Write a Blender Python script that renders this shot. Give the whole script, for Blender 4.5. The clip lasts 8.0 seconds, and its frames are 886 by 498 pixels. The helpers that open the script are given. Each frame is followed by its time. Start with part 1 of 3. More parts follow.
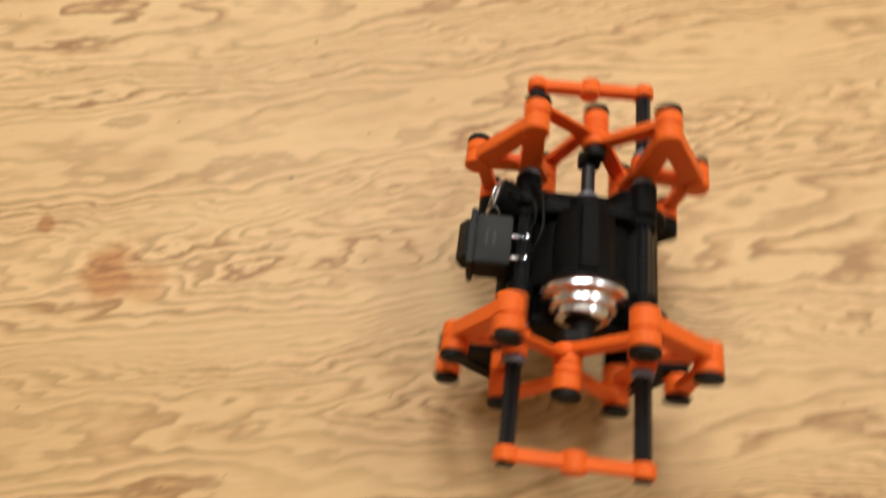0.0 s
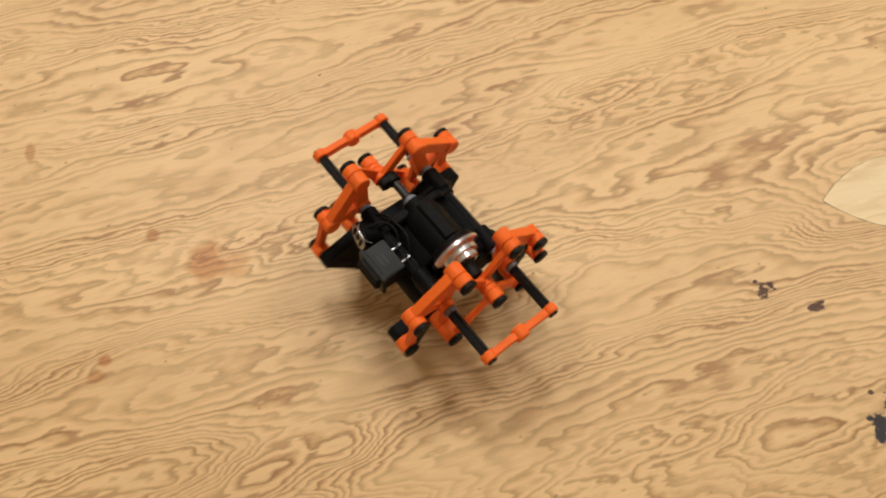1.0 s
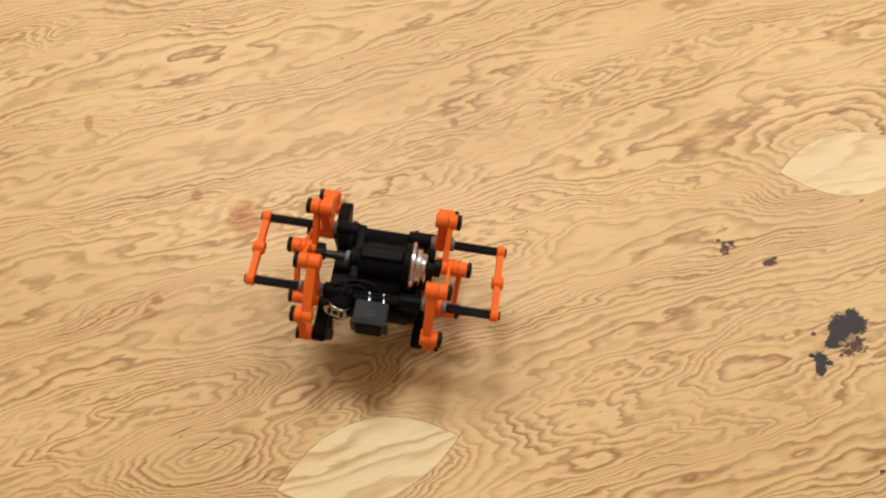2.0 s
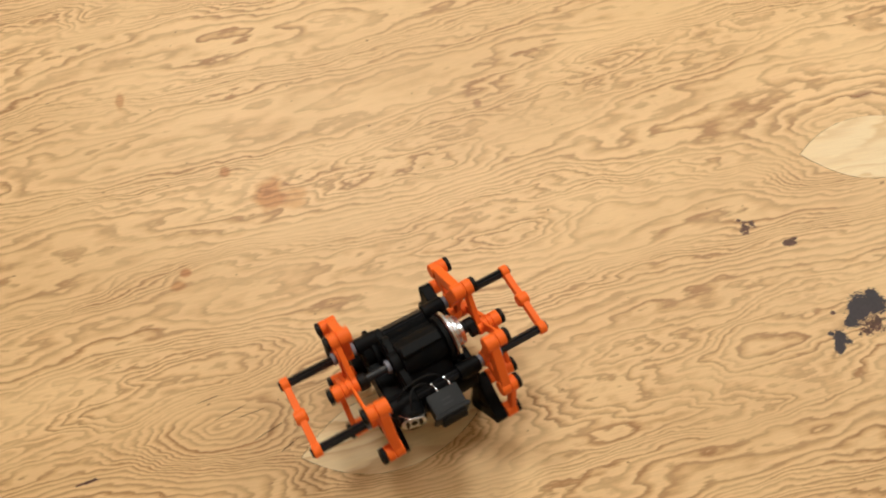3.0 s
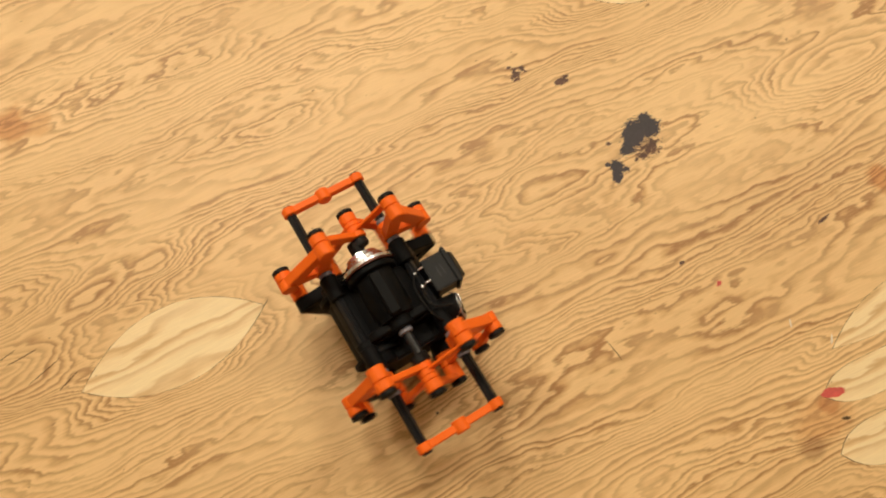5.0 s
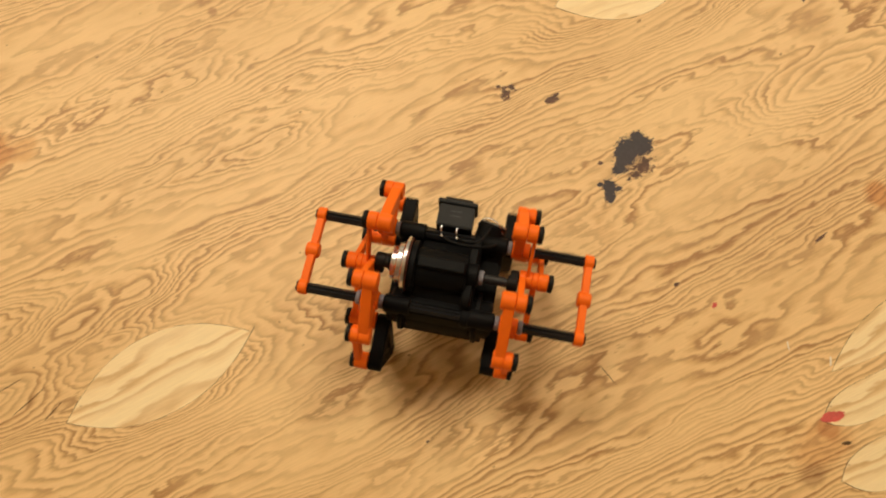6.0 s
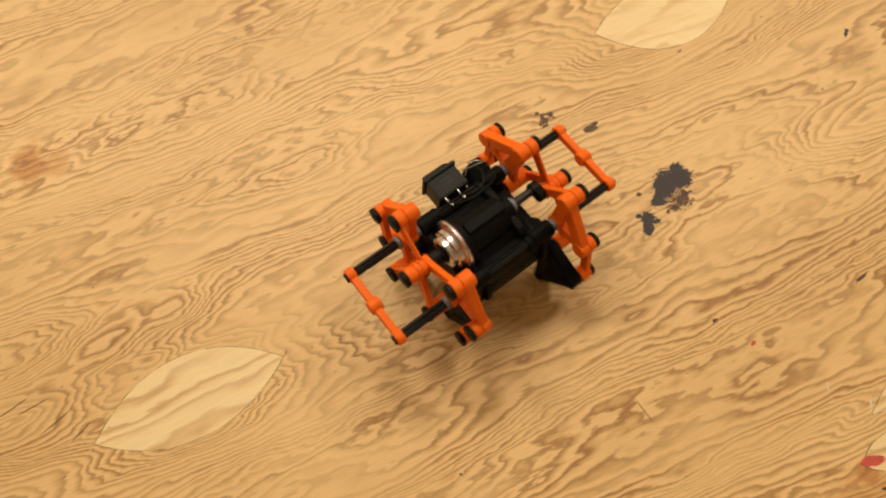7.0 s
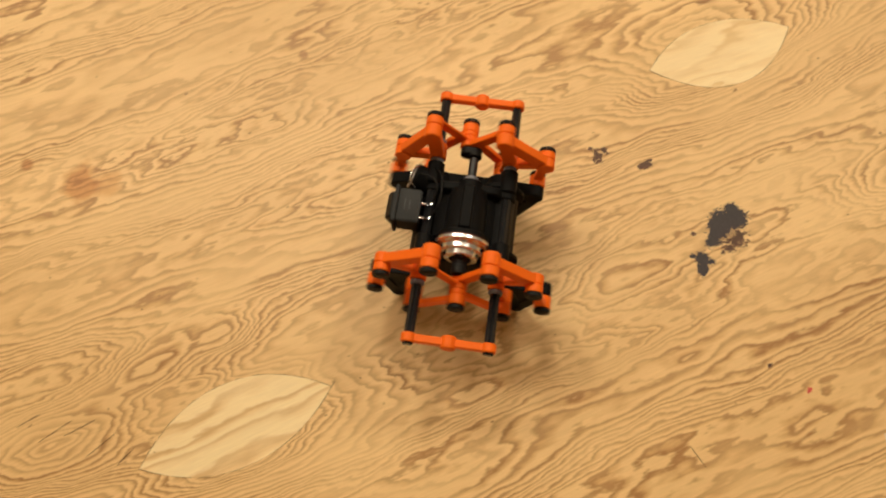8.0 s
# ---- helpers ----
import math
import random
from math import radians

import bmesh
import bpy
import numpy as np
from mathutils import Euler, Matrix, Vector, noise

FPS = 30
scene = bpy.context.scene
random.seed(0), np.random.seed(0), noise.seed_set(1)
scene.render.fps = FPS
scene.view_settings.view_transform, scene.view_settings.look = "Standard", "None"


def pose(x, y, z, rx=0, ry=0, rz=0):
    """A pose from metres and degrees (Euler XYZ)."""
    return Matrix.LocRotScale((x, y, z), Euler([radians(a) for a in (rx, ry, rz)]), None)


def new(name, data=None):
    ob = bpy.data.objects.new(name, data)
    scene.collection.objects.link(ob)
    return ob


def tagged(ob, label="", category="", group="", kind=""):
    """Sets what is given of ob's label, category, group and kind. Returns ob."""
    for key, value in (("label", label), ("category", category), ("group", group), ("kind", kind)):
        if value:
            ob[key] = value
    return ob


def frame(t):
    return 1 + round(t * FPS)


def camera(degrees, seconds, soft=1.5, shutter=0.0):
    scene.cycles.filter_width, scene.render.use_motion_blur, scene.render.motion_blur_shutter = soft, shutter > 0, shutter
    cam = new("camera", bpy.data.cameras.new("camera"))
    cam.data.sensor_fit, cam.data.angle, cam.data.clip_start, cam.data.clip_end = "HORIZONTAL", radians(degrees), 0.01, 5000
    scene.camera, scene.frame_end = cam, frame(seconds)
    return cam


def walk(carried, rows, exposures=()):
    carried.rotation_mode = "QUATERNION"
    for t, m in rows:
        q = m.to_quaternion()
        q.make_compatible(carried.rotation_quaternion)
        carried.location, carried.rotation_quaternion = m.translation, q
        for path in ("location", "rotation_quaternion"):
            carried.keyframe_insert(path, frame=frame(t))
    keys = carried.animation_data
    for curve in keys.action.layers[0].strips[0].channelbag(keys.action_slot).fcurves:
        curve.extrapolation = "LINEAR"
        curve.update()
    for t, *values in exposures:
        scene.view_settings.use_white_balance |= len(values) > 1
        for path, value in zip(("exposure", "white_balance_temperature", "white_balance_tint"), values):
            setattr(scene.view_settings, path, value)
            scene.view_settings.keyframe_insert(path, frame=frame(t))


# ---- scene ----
cam = camera(64.6, 8.0, soft=2.0, shutter=0.4)
PATH = [
    (0.0, 0.0920, 0.0547, 0.2826, 23.74, 1.51, -7.31),
    (0.2, 0.0683, 0.0474, 0.2910, 19.85, 1.20, -10.10),
    (0.4, 0.0639, 0.0263, 0.3257, 20.18, 2.74, -11.19),
    (0.5, 0.0614, 0.0158, 0.3487, 20.32, 2.75, -12.18),
    (0.7, 0.0669, 0.0024, 0.3859, 21.24, 2.33, -14.96),
    (1.0, 0.0609, -0.0089, 0.3984, 22.37, 1.99, -16.76),
    (1.5, 0.0491, -0.0416, 0.4360, 20.67, 1.30, -16.02),
    (1.7, 0.0496, -0.0488, 0.4452, 21.87, 1.58, -16.21),
    (2.8, 0.0347, -0.0669, 0.4534, 22.14, 2.63, -14.89),
    (3.0, 0.0347, -0.0711, 0.4516, 22.17, 2.55, -14.98),
    (3.5, 0.0478, -0.0865, 0.4436, 20.43, 2.00, -16.74),
    (4.0, 0.0758, -0.1098, 0.4324, 18.05, 1.42, -20.33),
    (4.5, 0.1048, -0.1260, 0.4224, 16.81, 1.13, -24.09),
    (4.7, 0.1139, -0.1323, 0.4188, 16.51, 1.15, -25.61),
    (5.8, 0.1378, -0.1269, 0.4124, 16.67, 1.90, -26.90),
    (6.0, 0.1383, -0.1249, 0.4112, 16.96, 1.92, -26.91),
    (6.5, 0.1329, -0.1144, 0.4107, 17.17, 1.59, -26.47),
    (7.0, 0.1249, -0.1019, 0.4113, 17.41, 1.42, -25.37),
    (7.5, 0.1167, -0.0910, 0.4118, 17.49, 1.55, -24.06),
    (8.0, 0.1058, -0.0817, 0.4121, 18.79, 1.56, -23.30),
]
walk(cam, [(t, pose(x, y, z, rx, ry, rz)) for t, x, y, z, rx, ry, rz in PATH],
     [(0.0, -0.10, 5300, 10), (1.0, -0.17, 5300, 10), (1.6, -0.06, 5300, 10), (3.2, -0.06, 5300, 10), (4.5, -0.05, 5800, 10), (6.0, -0.13, 6500, 10), (8.0, -0.18, 6500, 10)])

# ---- world, lamps, exposure ----
world = bpy.data.worlds.new("room_air")
scene.world = world
world.use_nodes = True
world.node_tree.nodes["Background"].inputs["Color"].default_value = (0.9, 0.8, 0.66, 1)
world.node_tree.nodes["Background"].inputs["Strength"].default_value = 0.02
LAMP_COLOUR = (1.0, 0.88, 0.66)
LAMP_WATTS = 27
LAMP_SPOTS = [(-0.6, 1.75), (1.9, 0.7), (0.4, 1.4)]
CEILING = 2.5

# ---- the walking machine in millimetres ----
MM = 0.001
UNIT = 0.00053                # one linkage unit in metres
ROD_X, ROD_Z = 0.0205, 0.0588     # the fixed side rods
CRANK_Z = ROD_Z + 10.2 * UNIT
BAR_Y = 0.0717
CRANK_START, CRANK_TURNS, CRANK_LAG = 156.0, 3.40, 256.3
# the drive runs a little ahead or behind: seconds, degrees
CRANK_DRIFT = [(0, 16), (0.5, 2), (1, 1), (1.5, -6), (3, -21), (3.5, -22), (4, -10), (4.5, 8), (6, 3), (6.5, 3), (7, -2), (7.5, 15), (8, 57)]
ROBOT_ROWS = [
    (0.0, 0.1466, 0.1454, -14.6, -3.5, 0.7, -0.0003),
    (0.2, 0.1343, 0.1456, -7.4, -2.1, -1.9, -0.0003),
    (0.5, 0.1142, 0.1463, 1.8, -1.7, -4.4, -0.0003),
    (0.7, 0.1034, 0.1454, 10.6, 0.6, -6.2, 0.0004),
    (1.0, 0.0868, 0.1401, 22.0, 1.4, -7.7, 0.0015),
    (1.5, 0.0576, 0.1225, 44.8, 3.5, -3.6, 0.0018),
    (1.7, 0.0492, 0.1153, 53.8, 4.8, -3.4, 0.0018),
    (2.8, 0.0231, 0.0448, 97.8, 7.8, -3.6, 0.0018),
    (3.0, 0.0279, 0.0286, 105.1, 6.9, -1.9, 0.0018),
    (3.5, 0.0394, -0.0036, 129.6, 5.3, 0.7, 0.0009),
    (4.0, 0.0623, -0.0275, 151.2, 6.5, -1.5, 0.0001),
    (4.5, 0.0945, -0.0422, 163.5, 6.3, 5.9, -0.0003),
    (4.7, 0.1064, -0.0462, 171.4, 4.1, 6.0, -0.0003),
    (5.8, 0.1658, -0.0432, 222.5, -0.9, 3.0, -0.0003),
    (6.0, 0.1717, -0.0369, 231.9, -0.5, 2.4, -0.0003),
    (6.5, 0.1836, -0.0166, 255.3, -1.2, 2.9, -0.0003),
    (7.0, 0.1893, 0.0029, 282.7, -6.4, 1.1, -0.0003),
    (7.5, 0.1807, 0.0273, 305.0, -3.2, -3.5, -0.0003),
    (8.0, 0.1640, 0.0455, 328.6, -2.7, -1.5, -0.0003),
]


# ---- materials ----
def nodes_of(name, rough=0.5, metal=0.0):
    mat = bpy.data.materials.new(name)
    mat.use_nodes = True
    tree = mat.node_tree
    bsdf = tree.nodes["Principled BSDF"]
    bsdf.inputs["Roughness"].default_value = rough
    bsdf.inputs["Metallic"].default_value = metal
    return mat, tree, bsdf


def mathn(tree, op, a, b=None, clamp=False):
    n = tree.nodes.new("ShaderNodeMath")
    n.operation, n.use_clamp = op, clamp
    for k, v in enumerate((a, b)):
        if v is None:
            continue
        if isinstance(v, (int, float)):
            n.inputs[k].default_value = v
        else:
            tree.links.new(v, n.inputs[k])
    return n.outputs[0]


def scaled(tree, vec, scale, shift=(0, 0, 0)):
    n = tree.nodes.new("ShaderNodeMapping")
    n.inputs["Scale"].default_value = scale
    n.inputs["Location"].default_value = shift
    tree.links.new(vec, n.inputs["Vector"])
    return n.outputs[0]


def noisy(tree, vec, scale=1.0, detail=2.0, rough=0.5):
    n = tree.nodes.new("ShaderNodeTexNoise")
    n.inputs["Scale"].default_value = scale
    n.inputs["Detail"].default_value = detail
    n.inputs["Roughness"].default_value = rough
    tree.links.new(vec, n.inputs["Vector"])
    return n.outputs["Fac"]


def ramp(tree, fac, stops):
    n = tree.nodes.new("ShaderNodeValToRGB")
    r = n.color_ramp
    while len(r.elements) < len(stops):
        r.elements.new(0.5)
    for el, (p, c) in zip(r.elements, stops):
        el.position, el.color = p, (*c, 1)
    tree.links.new(fac, n.inputs["Fac"])
    return n.outputs["Color"]


def mixed(tree, fac, a, b, blend="MIX"):
    n = tree.nodes.new("ShaderNodeMix")
    n.data_type, n.blend_type = "RGBA", blend
    for key, v in (("Factor_Float", fac), ("A_Color", a), ("B_Color", b)):
        s = [i for i in n.inputs if i.identifier == key][0]
        if isinstance(v, (int, float)):
            s.default_value = v
        elif isinstance(v, tuple):
            s.default_value = (*v, 1)
        else:
            tree.links.new(v, s)
    return [o for o in n.outputs if o.identifier == "Result_Color"][0]


def bumped(tree, bsdf, height, strength, distance):
    n = tree.nodes.new("ShaderNodeBump")
    n.inputs["Strength"].default_value = strength
    n.inputs["Distance"].default_value = distance
    tree.links.new(height, n.inputs["Height"])
    tree.links.new(n.outputs["Normal"], bsdf.inputs["Normal"])


def bell(tree, x, y, cx, cy, sx, sy, height):
    """A smooth hill of the growth rings round a knot."""
    u = mathn(tree, "MULTIPLY", mathn(tree, "SUBTRACT", x, cx), 1 / sx)
    v = mathn(tree, "MULTIPLY", mathn(tree, "SUBTRACT", y, cy), 1 / sy)
    r2 = mathn(tree, "ADD", mathn(tree, "MULTIPLY", u, u), mathn(tree, "MULTIPLY", v, v))
    return mathn(tree, "MULTIPLY", mathn(tree, "EXPONENT", mathn(tree, "MULTIPLY", r2, -1.0)), height)


LIGHT_WOOD, MID_WOOD, DARK_WOOD = (0.87, 0.622, 0.318), (0.66, 0.410, 0.180), (0.42, 0.224, 0.082)
KNOTS = [(0.0, 0.0, 0.080, 0.030, 11.0), (-0.034, 0.056, 0.036, 0.017, 8.0), (0.010, 0.054, 0.018, 0.012, 4.0), (-0.013, 0.031, 0.016, 0.007, 3.0),
         (-0.105, 0.030, 0.050, 0.022, 13.0), (0.379, 0.106, 0.080, 0.036, 10.0), (0.270, -0.290, 0.110, 0.070, -20.0),
         (0.470, -0.020, 0.050, 0.022, 7.0), (0.240, -0.010, 0.040, 0.014, -4.0), (0.120, 0.110, 0.050, 0.016, 4.0), (0.205, 0.150, 0.045, 0.013, 3.5)]


PATCH_WOOD = (0.99, 0.830, 0.520), (0.88, 0.650, 0.345), (0.70, 0.455, 0.205)
PALE_WOOD = (0.98, 0.810, 0.510), (0.93, 0.730, 0.425), (0.82, 0.600, 0.310)


def plywood(name, knots, shift=(0, 0, 0), rings=1.0, woods=(LIGHT_WOOD, MID_WOOD, DARK_WOOD), stains=()):
    mat, tree, bsdf = nodes_of(name, 0.5)
    light, middle, dark = woods
    geo = tree.nodes.new("ShaderNodeTexCoord").outputs["Object"]
    sep = tree.nodes.new("ShaderNodeSeparateXYZ")
    tree.links.new(geo, sep.inputs[0])
    x, y = sep.outputs[0], sep.outputs[1]
    phi = mathn(tree, "MULTIPLY", y, 62.0 * rings)
    for scale, sh, gain, det in (((1.7, 8.0, 1), 0.0, 13.0, 1.0), ((5.0, 23, 1), 3.7, 5.6, 1.5), ((20, 66, 1), 9.1, 1.8, 2.0), ((60, 170, 1), 5.3, 0.62, 3.0), ((70, 800, 1), 7.3, 0.20, 2.0)):
        n = noisy(tree, scaled(tree, geo, scale, (shift[0] + sh, shift[1] + sh, shift[2])), 1.0, det)
        phi = mathn(tree, "ADD", phi, mathn(tree, "MULTIPLY", n, gain * rings))
    for k in knots:
        phi = mathn(tree, "ADD", phi, bell(tree, x, y, *k))
    # rings come in groups, each with its own strength
    sway = mathn(tree, "MULTIPLY", mathn(tree, "SINE", mathn(tree, "MULTIPLY", phi, 0.57)), 0.65)
    phi = mathn(tree, "ADD", phi, sway)
    saw = mathn(tree, "FRACT", phi)
    each = tree.nodes.new("ShaderNodeTexWhiteNoise")
    each.noise_dimensions = "1D"
    tree.links.new(mathn(tree, "FLOOR", phi), each.inputs["W"])
    strength = mathn(tree, "ADD", mathn(tree, "MULTIPLY", each.outputs["Value"], 0.65), 0.50, clamp=True)
    band = ramp(tree, saw, [(0.0, light), (0.28, light), (0.56, middle), (0.73, dark), (0.85, dark), (1.0, light)])
    # rings that fade in and out
    fade = noisy(tree, scaled(tree, geo, (9, 30, 1), (shift[0] + 21, 4, 0)), 1.0, 3.0)
    fade = ramp(tree, fade, [(0.34, (0.28, 0.28, 0.28)), (0.58, (1, 1, 1))])
    col = mixed(tree, mathn(tree, "MULTIPLY", fade, strength), light, band)
    # broad tint
    tint = noisy(tree, scaled(tree, geo, (4, 9, 1), (5, 1, 0)), 1.0, 3.0)
    col = mixed(tree, 1.0, col, ramp(tree, tint, [(0.25, (0.86, 0.80, 0.72)), (0.75, (1.06, 1.05, 1.03))]), "MULTIPLY")
    # fibre
    fibre = noisy(tree, scaled(tree, geo, (45, 1500, 1)), 1.0, 3.0, 0.6)
    col = mixed(tree, 1.0, col, ramp(tree, fibre, [(0.25, (0.88, 0.86, 0.83)), (0.75, (1.07, 1.07, 1.07))]), "MULTIPLY")
    # dark specks
    speck = noisy(tree, scaled(tree, geo, (130, 260, 1), (2, 7, 0)), 1.0, 1.0)
    speck = ramp(tree, speck, [(0.775, (1, 1, 1)), (0.80, (0.45, 0.36, 0.28))])
    col = mixed(tree, 1.0, col, speck, "MULTIPLY")
    for cx, cy, sx, sy, colour, amount in stains:
        edge = noisy(tree, scaled(tree, geo, (80, 130, 1), (cx * 90, 0, 0)), 1.0, 4.0, 0.6)
        m = mathn(tree, "ADD", bell(tree, x, y, cx, cy, sx, sy, 1.0), mathn(tree, "MULTIPLY", mathn(tree, "SUBTRACT", edge, 0.5), 0.9))
        m = mathn(tree, "MULTIPLY", mathn(tree, "SUBTRACT", m, 0.34), 2.6, clamp=True)
        col = mixed(tree, mathn(tree, "MULTIPLY", m, amount), col, colour, "MULTIPLY")
    tree.links.new(col, bsdf.inputs["Base Color"])
    gloss = mathn(tree, "ADD", mathn(tree, "MULTIPLY", fibre, 0.25), 0.38)
    tree.links.new(gloss, bsdf.inputs["Roughness"])
    bumped(tree, bsdf, mathn(tree, "ADD", fibre, mathn(tree, "MULTIPLY", saw, -0.35)), 0.25, 0.0003)
    return mat


FLOOR_STAINS = [(-0.047, 0.188, 0.014, 0.016, (0.72, 0.51, 0.34), 0.95), (-0.031, 0.181, 0.011, 0.010, (0.84, 0.68, 0.53), 0.8),
                (-0.077, 0.216, 0.005, 0.005, (0.66, 0.45, 0.28), 0.9), (-0.115, 0.144, 0.005, 0.004, (0.70, 0.45, 0.27), 0.9),
                (-0.121, 0.136, 0.006, 0.004, (0.75, 0.55, 0.36), 0.8), (-0.148, 0.302, 0.004, 0.010, (0.70, 0.50, 0.34), 0.8),
                (0.437, -0.100, 0.009, 0.013, (0.76, 0.52, 0.32), 0.9), (0.304, -0.2165, 0.010, 0.007, (0.58, 0.50, 0.44), 0.8), (0.318, -0.206, 0.022, 0.014, (0.82, 0.66, 0.52), 0.7),
                (0.327, -0.200, 0.008, 0.007, (0.70, 0.50, 0.38), 0.8), (0.119, 0.221, 0.004, 0.004, (0.55, 0.42, 0.34), 0.8),
                (0.393, 0.146, 0.010, 0.004, (0.55, 0.44, 0.40), 0.8)]


def plain(name, colour, rough, metal=0.0, grain=900.0, spread=0.15, bump=0.15, layers=0.0, sheen=0.5):
    mat, tree, bsdf = nodes_of(name, rough, metal)
    geo = tree.nodes.new("ShaderNodeTexCoord").outputs["Object"]
    bsdf.inputs["Specular IOR Level"].default_value = sheen
    n = noisy(tree, geo, grain, 3.0, 0.6)
    w = noisy(tree, geo, grain / 9, 2.0)
    v = mathn(tree, "ADD", mathn(tree, "MULTIPLY", n, 0.5), mathn(tree, "MULTIPLY", w, 0.5))
    lo, hi = tuple(c * (1 - spread) for c in colour), tuple(min(1, c * (1 + spread)) for c in colour)
    tree.links.new(ramp(tree, v, [(0.3, lo), (0.7, hi)]), bsdf.inputs["Base Color"])
    tree.links.new(mathn(tree, "ADD", mathn(tree, "MULTIPLY", w, 0.24), rough - 0.12), bsdf.inputs["Roughness"])
    height = n
    if layers:
        wave = tree.nodes.new("ShaderNodeTexWave")
        wave.bands_direction = "Y"
        wave.inputs["Scale"].default_value = layers
        wave.inputs["Distortion"].default_value = 0.4
        tree.links.new(geo, wave.inputs["Vector"])
        height = mathn(tree, "ADD", wave.outputs["Fac"], mathn(tree, "MULTIPLY", n, 0.6))
    bumped(tree, bsdf, height, bump, 0.0002)
    return mat


M_FLOOR = plywood("plywood_veneer", KNOTS, rings=2.3, stains=FLOOR_STAINS)
M_PATCH = plywood("patch_veneer", [], (31, 7, 0), 0.8, PATCH_WOOD)
M_PATCH_PALE = plywood("pale_patch_veneer", [], (12, 17, 0), 1.4, PALE_WOOD)
M_JOINT = plain("patch_joint", (0.10, 0.055, 0.022), 0.8)
M_ORANGE = plain("orange_print", (0.98, 0.165, 0.008), 0.50, spread=0.06, layers=620, sheen=0.22)
M_BLACK = plain("black_print", (0.0050, 0.0050, 0.0055), 0.50, spread=0.3, layers=620, bump=0.2, sheen=0.09)
M_SWITCH = plain("switch_plastic", (0.009, 0.009, 0.010), 0.50, spread=0.25, sheen=0.25)
M_PIN = plain("black_pin", (0.0075, 0.0065, 0.0060), 0.55, spread=0.3, sheen=0.2)
M_ROD = plain("black_rod", (0.014, 0.014, 0.016), 0.42, spread=0.25, sheen=0.4)
M_GREY = plain("grey_bush", (0.20, 0.20, 0.24), 0.5)
M_STEEL = plain("turned_steel", (0.74, 0.76, 0.82), 0.24, 1.0, spread=0.08, bump=0.05)
# dark red that stands for the orange parts' reflection in the steel disc
M_RED_REFLECTION = plain("red_reflection", (0.10, 0.030, 0.020), 0.35, 0.6)
M_LABEL = plain("scuffed_silver", (0.45, 0.45, 0.47), 0.35, 0.85, spread=0.4, grain=700)
M_MARK = plain("moulded_mark", (0.008, 0.008, 0.009), 0.5)
M_INK = plain("ink_stain", (0.040, 0.030, 0.036), 0.6, spread=0.5, grain=500)
M_INK_THIN = plain("thin_ink", (0.12, 0.060, 0.038), 0.65, spread=0.5, grain=500)
M_RED = plain("red_crayon", (0.62, 0.10, 0.08), 0.6, spread=0.25)
M_SCRATCH = plain("white_scratch", (0.80, 0.72, 0.60), 0.5)
M_WALL = plain("painted_wall", (0.46, 0.43, 0.38), 0.8, grain=40)
M_CEIL = plain("ceiling_paint", (0.80, 0.78, 0.74), 0.85, grain=40)


def glowing(name, colour, strength):
    mat, tree, bsdf = nodes_of(name, 0.5)
    bsdf.inputs["Emission Color"].default_value = (*colour, 1)
    bsdf.inputs["Emission Strength"].default_value = strength
    return mat


M_TUBE = glowing("lamp_diffuser", LAMP_COLOUR, 3.0)


# ---- mesh helpers ----
def finish(bm, name, material, smooth=40):
    bmesh.ops.recalc_face_normals(bm, faces=bm.faces)
    me = bpy.data.meshes.new(name)
    bm.to_mesh(me)
    bm.free()
    me.materials.append(material)
    for p in me.polygons:
        p.use_smooth = True
    me.set_sharp_from_angle(angle=radians(smooth))
    return me


def part(name, bm, material, parent=None, label="", at=None):
    ob = new(name, finish(bm, name, material))
    ob.parent = parent
    if at is not None:
        ob.matrix_basis = at
    return tagged(ob, label)


def prism(bm, outline, y0, y1, bevel=0.0004):
    """An outline in x and z, extruded along y, with softened edges."""
    vs = [bm.verts.new((x, y0, z)) for x, z in outline]
    f = bm.faces.new(vs)
    ext = bmesh.ops.extrude_face_region(bm, geom=[f])
    top = [g for g in ext["geom"] if isinstance(g, bmesh.types.BMVert)]
    bmesh.ops.translate(bm, verts=top, vec=(0, y1 - y0, 0))
    if bevel:
        tops = set(top)
        rim = [e for e in bm.edges if e.is_valid and ((e.verts[0] in tops) == (e.verts[1] in tops)) and (e.verts[0] in tops or e.verts[0] in vs) and len(e.link_faces) == 2]
        bmesh.ops.bevel(bm, geom=rim, offset=bevel, segments=1, affect="EDGES")
    return bm


def capsule(p, q, r, seg=10):
    (x0, z0), (x1, z1) = p, q
    a = math.atan2(z1 - z0, x1 - x0)
    pts = [(x1 + r * math.cos(a - math.pi / 2 + math.pi * i / seg), z1 + r * math.sin(a - math.pi / 2 + math.pi * i / seg)) for i in range(seg + 1)]
    return pts + [(x0 + r * math.cos(a + math.pi / 2 + math.pi * i / seg), z0 + r * math.sin(a + math.pi / 2 + math.pi * i / seg)) for i in range(seg + 1)]


def ring(cx, cz, r, seg=24):
    return [(cx + r * math.cos(2 * math.pi * i / seg), cz + r * math.sin(2 * math.pi * i / seg)) for i in range(seg)]


def cross(cx, cz, r, w=0.0011):
    """The section of a ribbed axle."""
    q = [(r, -w), (r, w), (w, w), (w, r), (-w, r), (-w, w), (-r, w), (-r, -w), (-w, -w), (-w, -r), (w, -r), (w, -w)]
    c, t = math.cos(radians(45)), math.sin(radians(45))
    return [(cx + c * x - t * z, cz + t * x + c * z) for x, z in q]


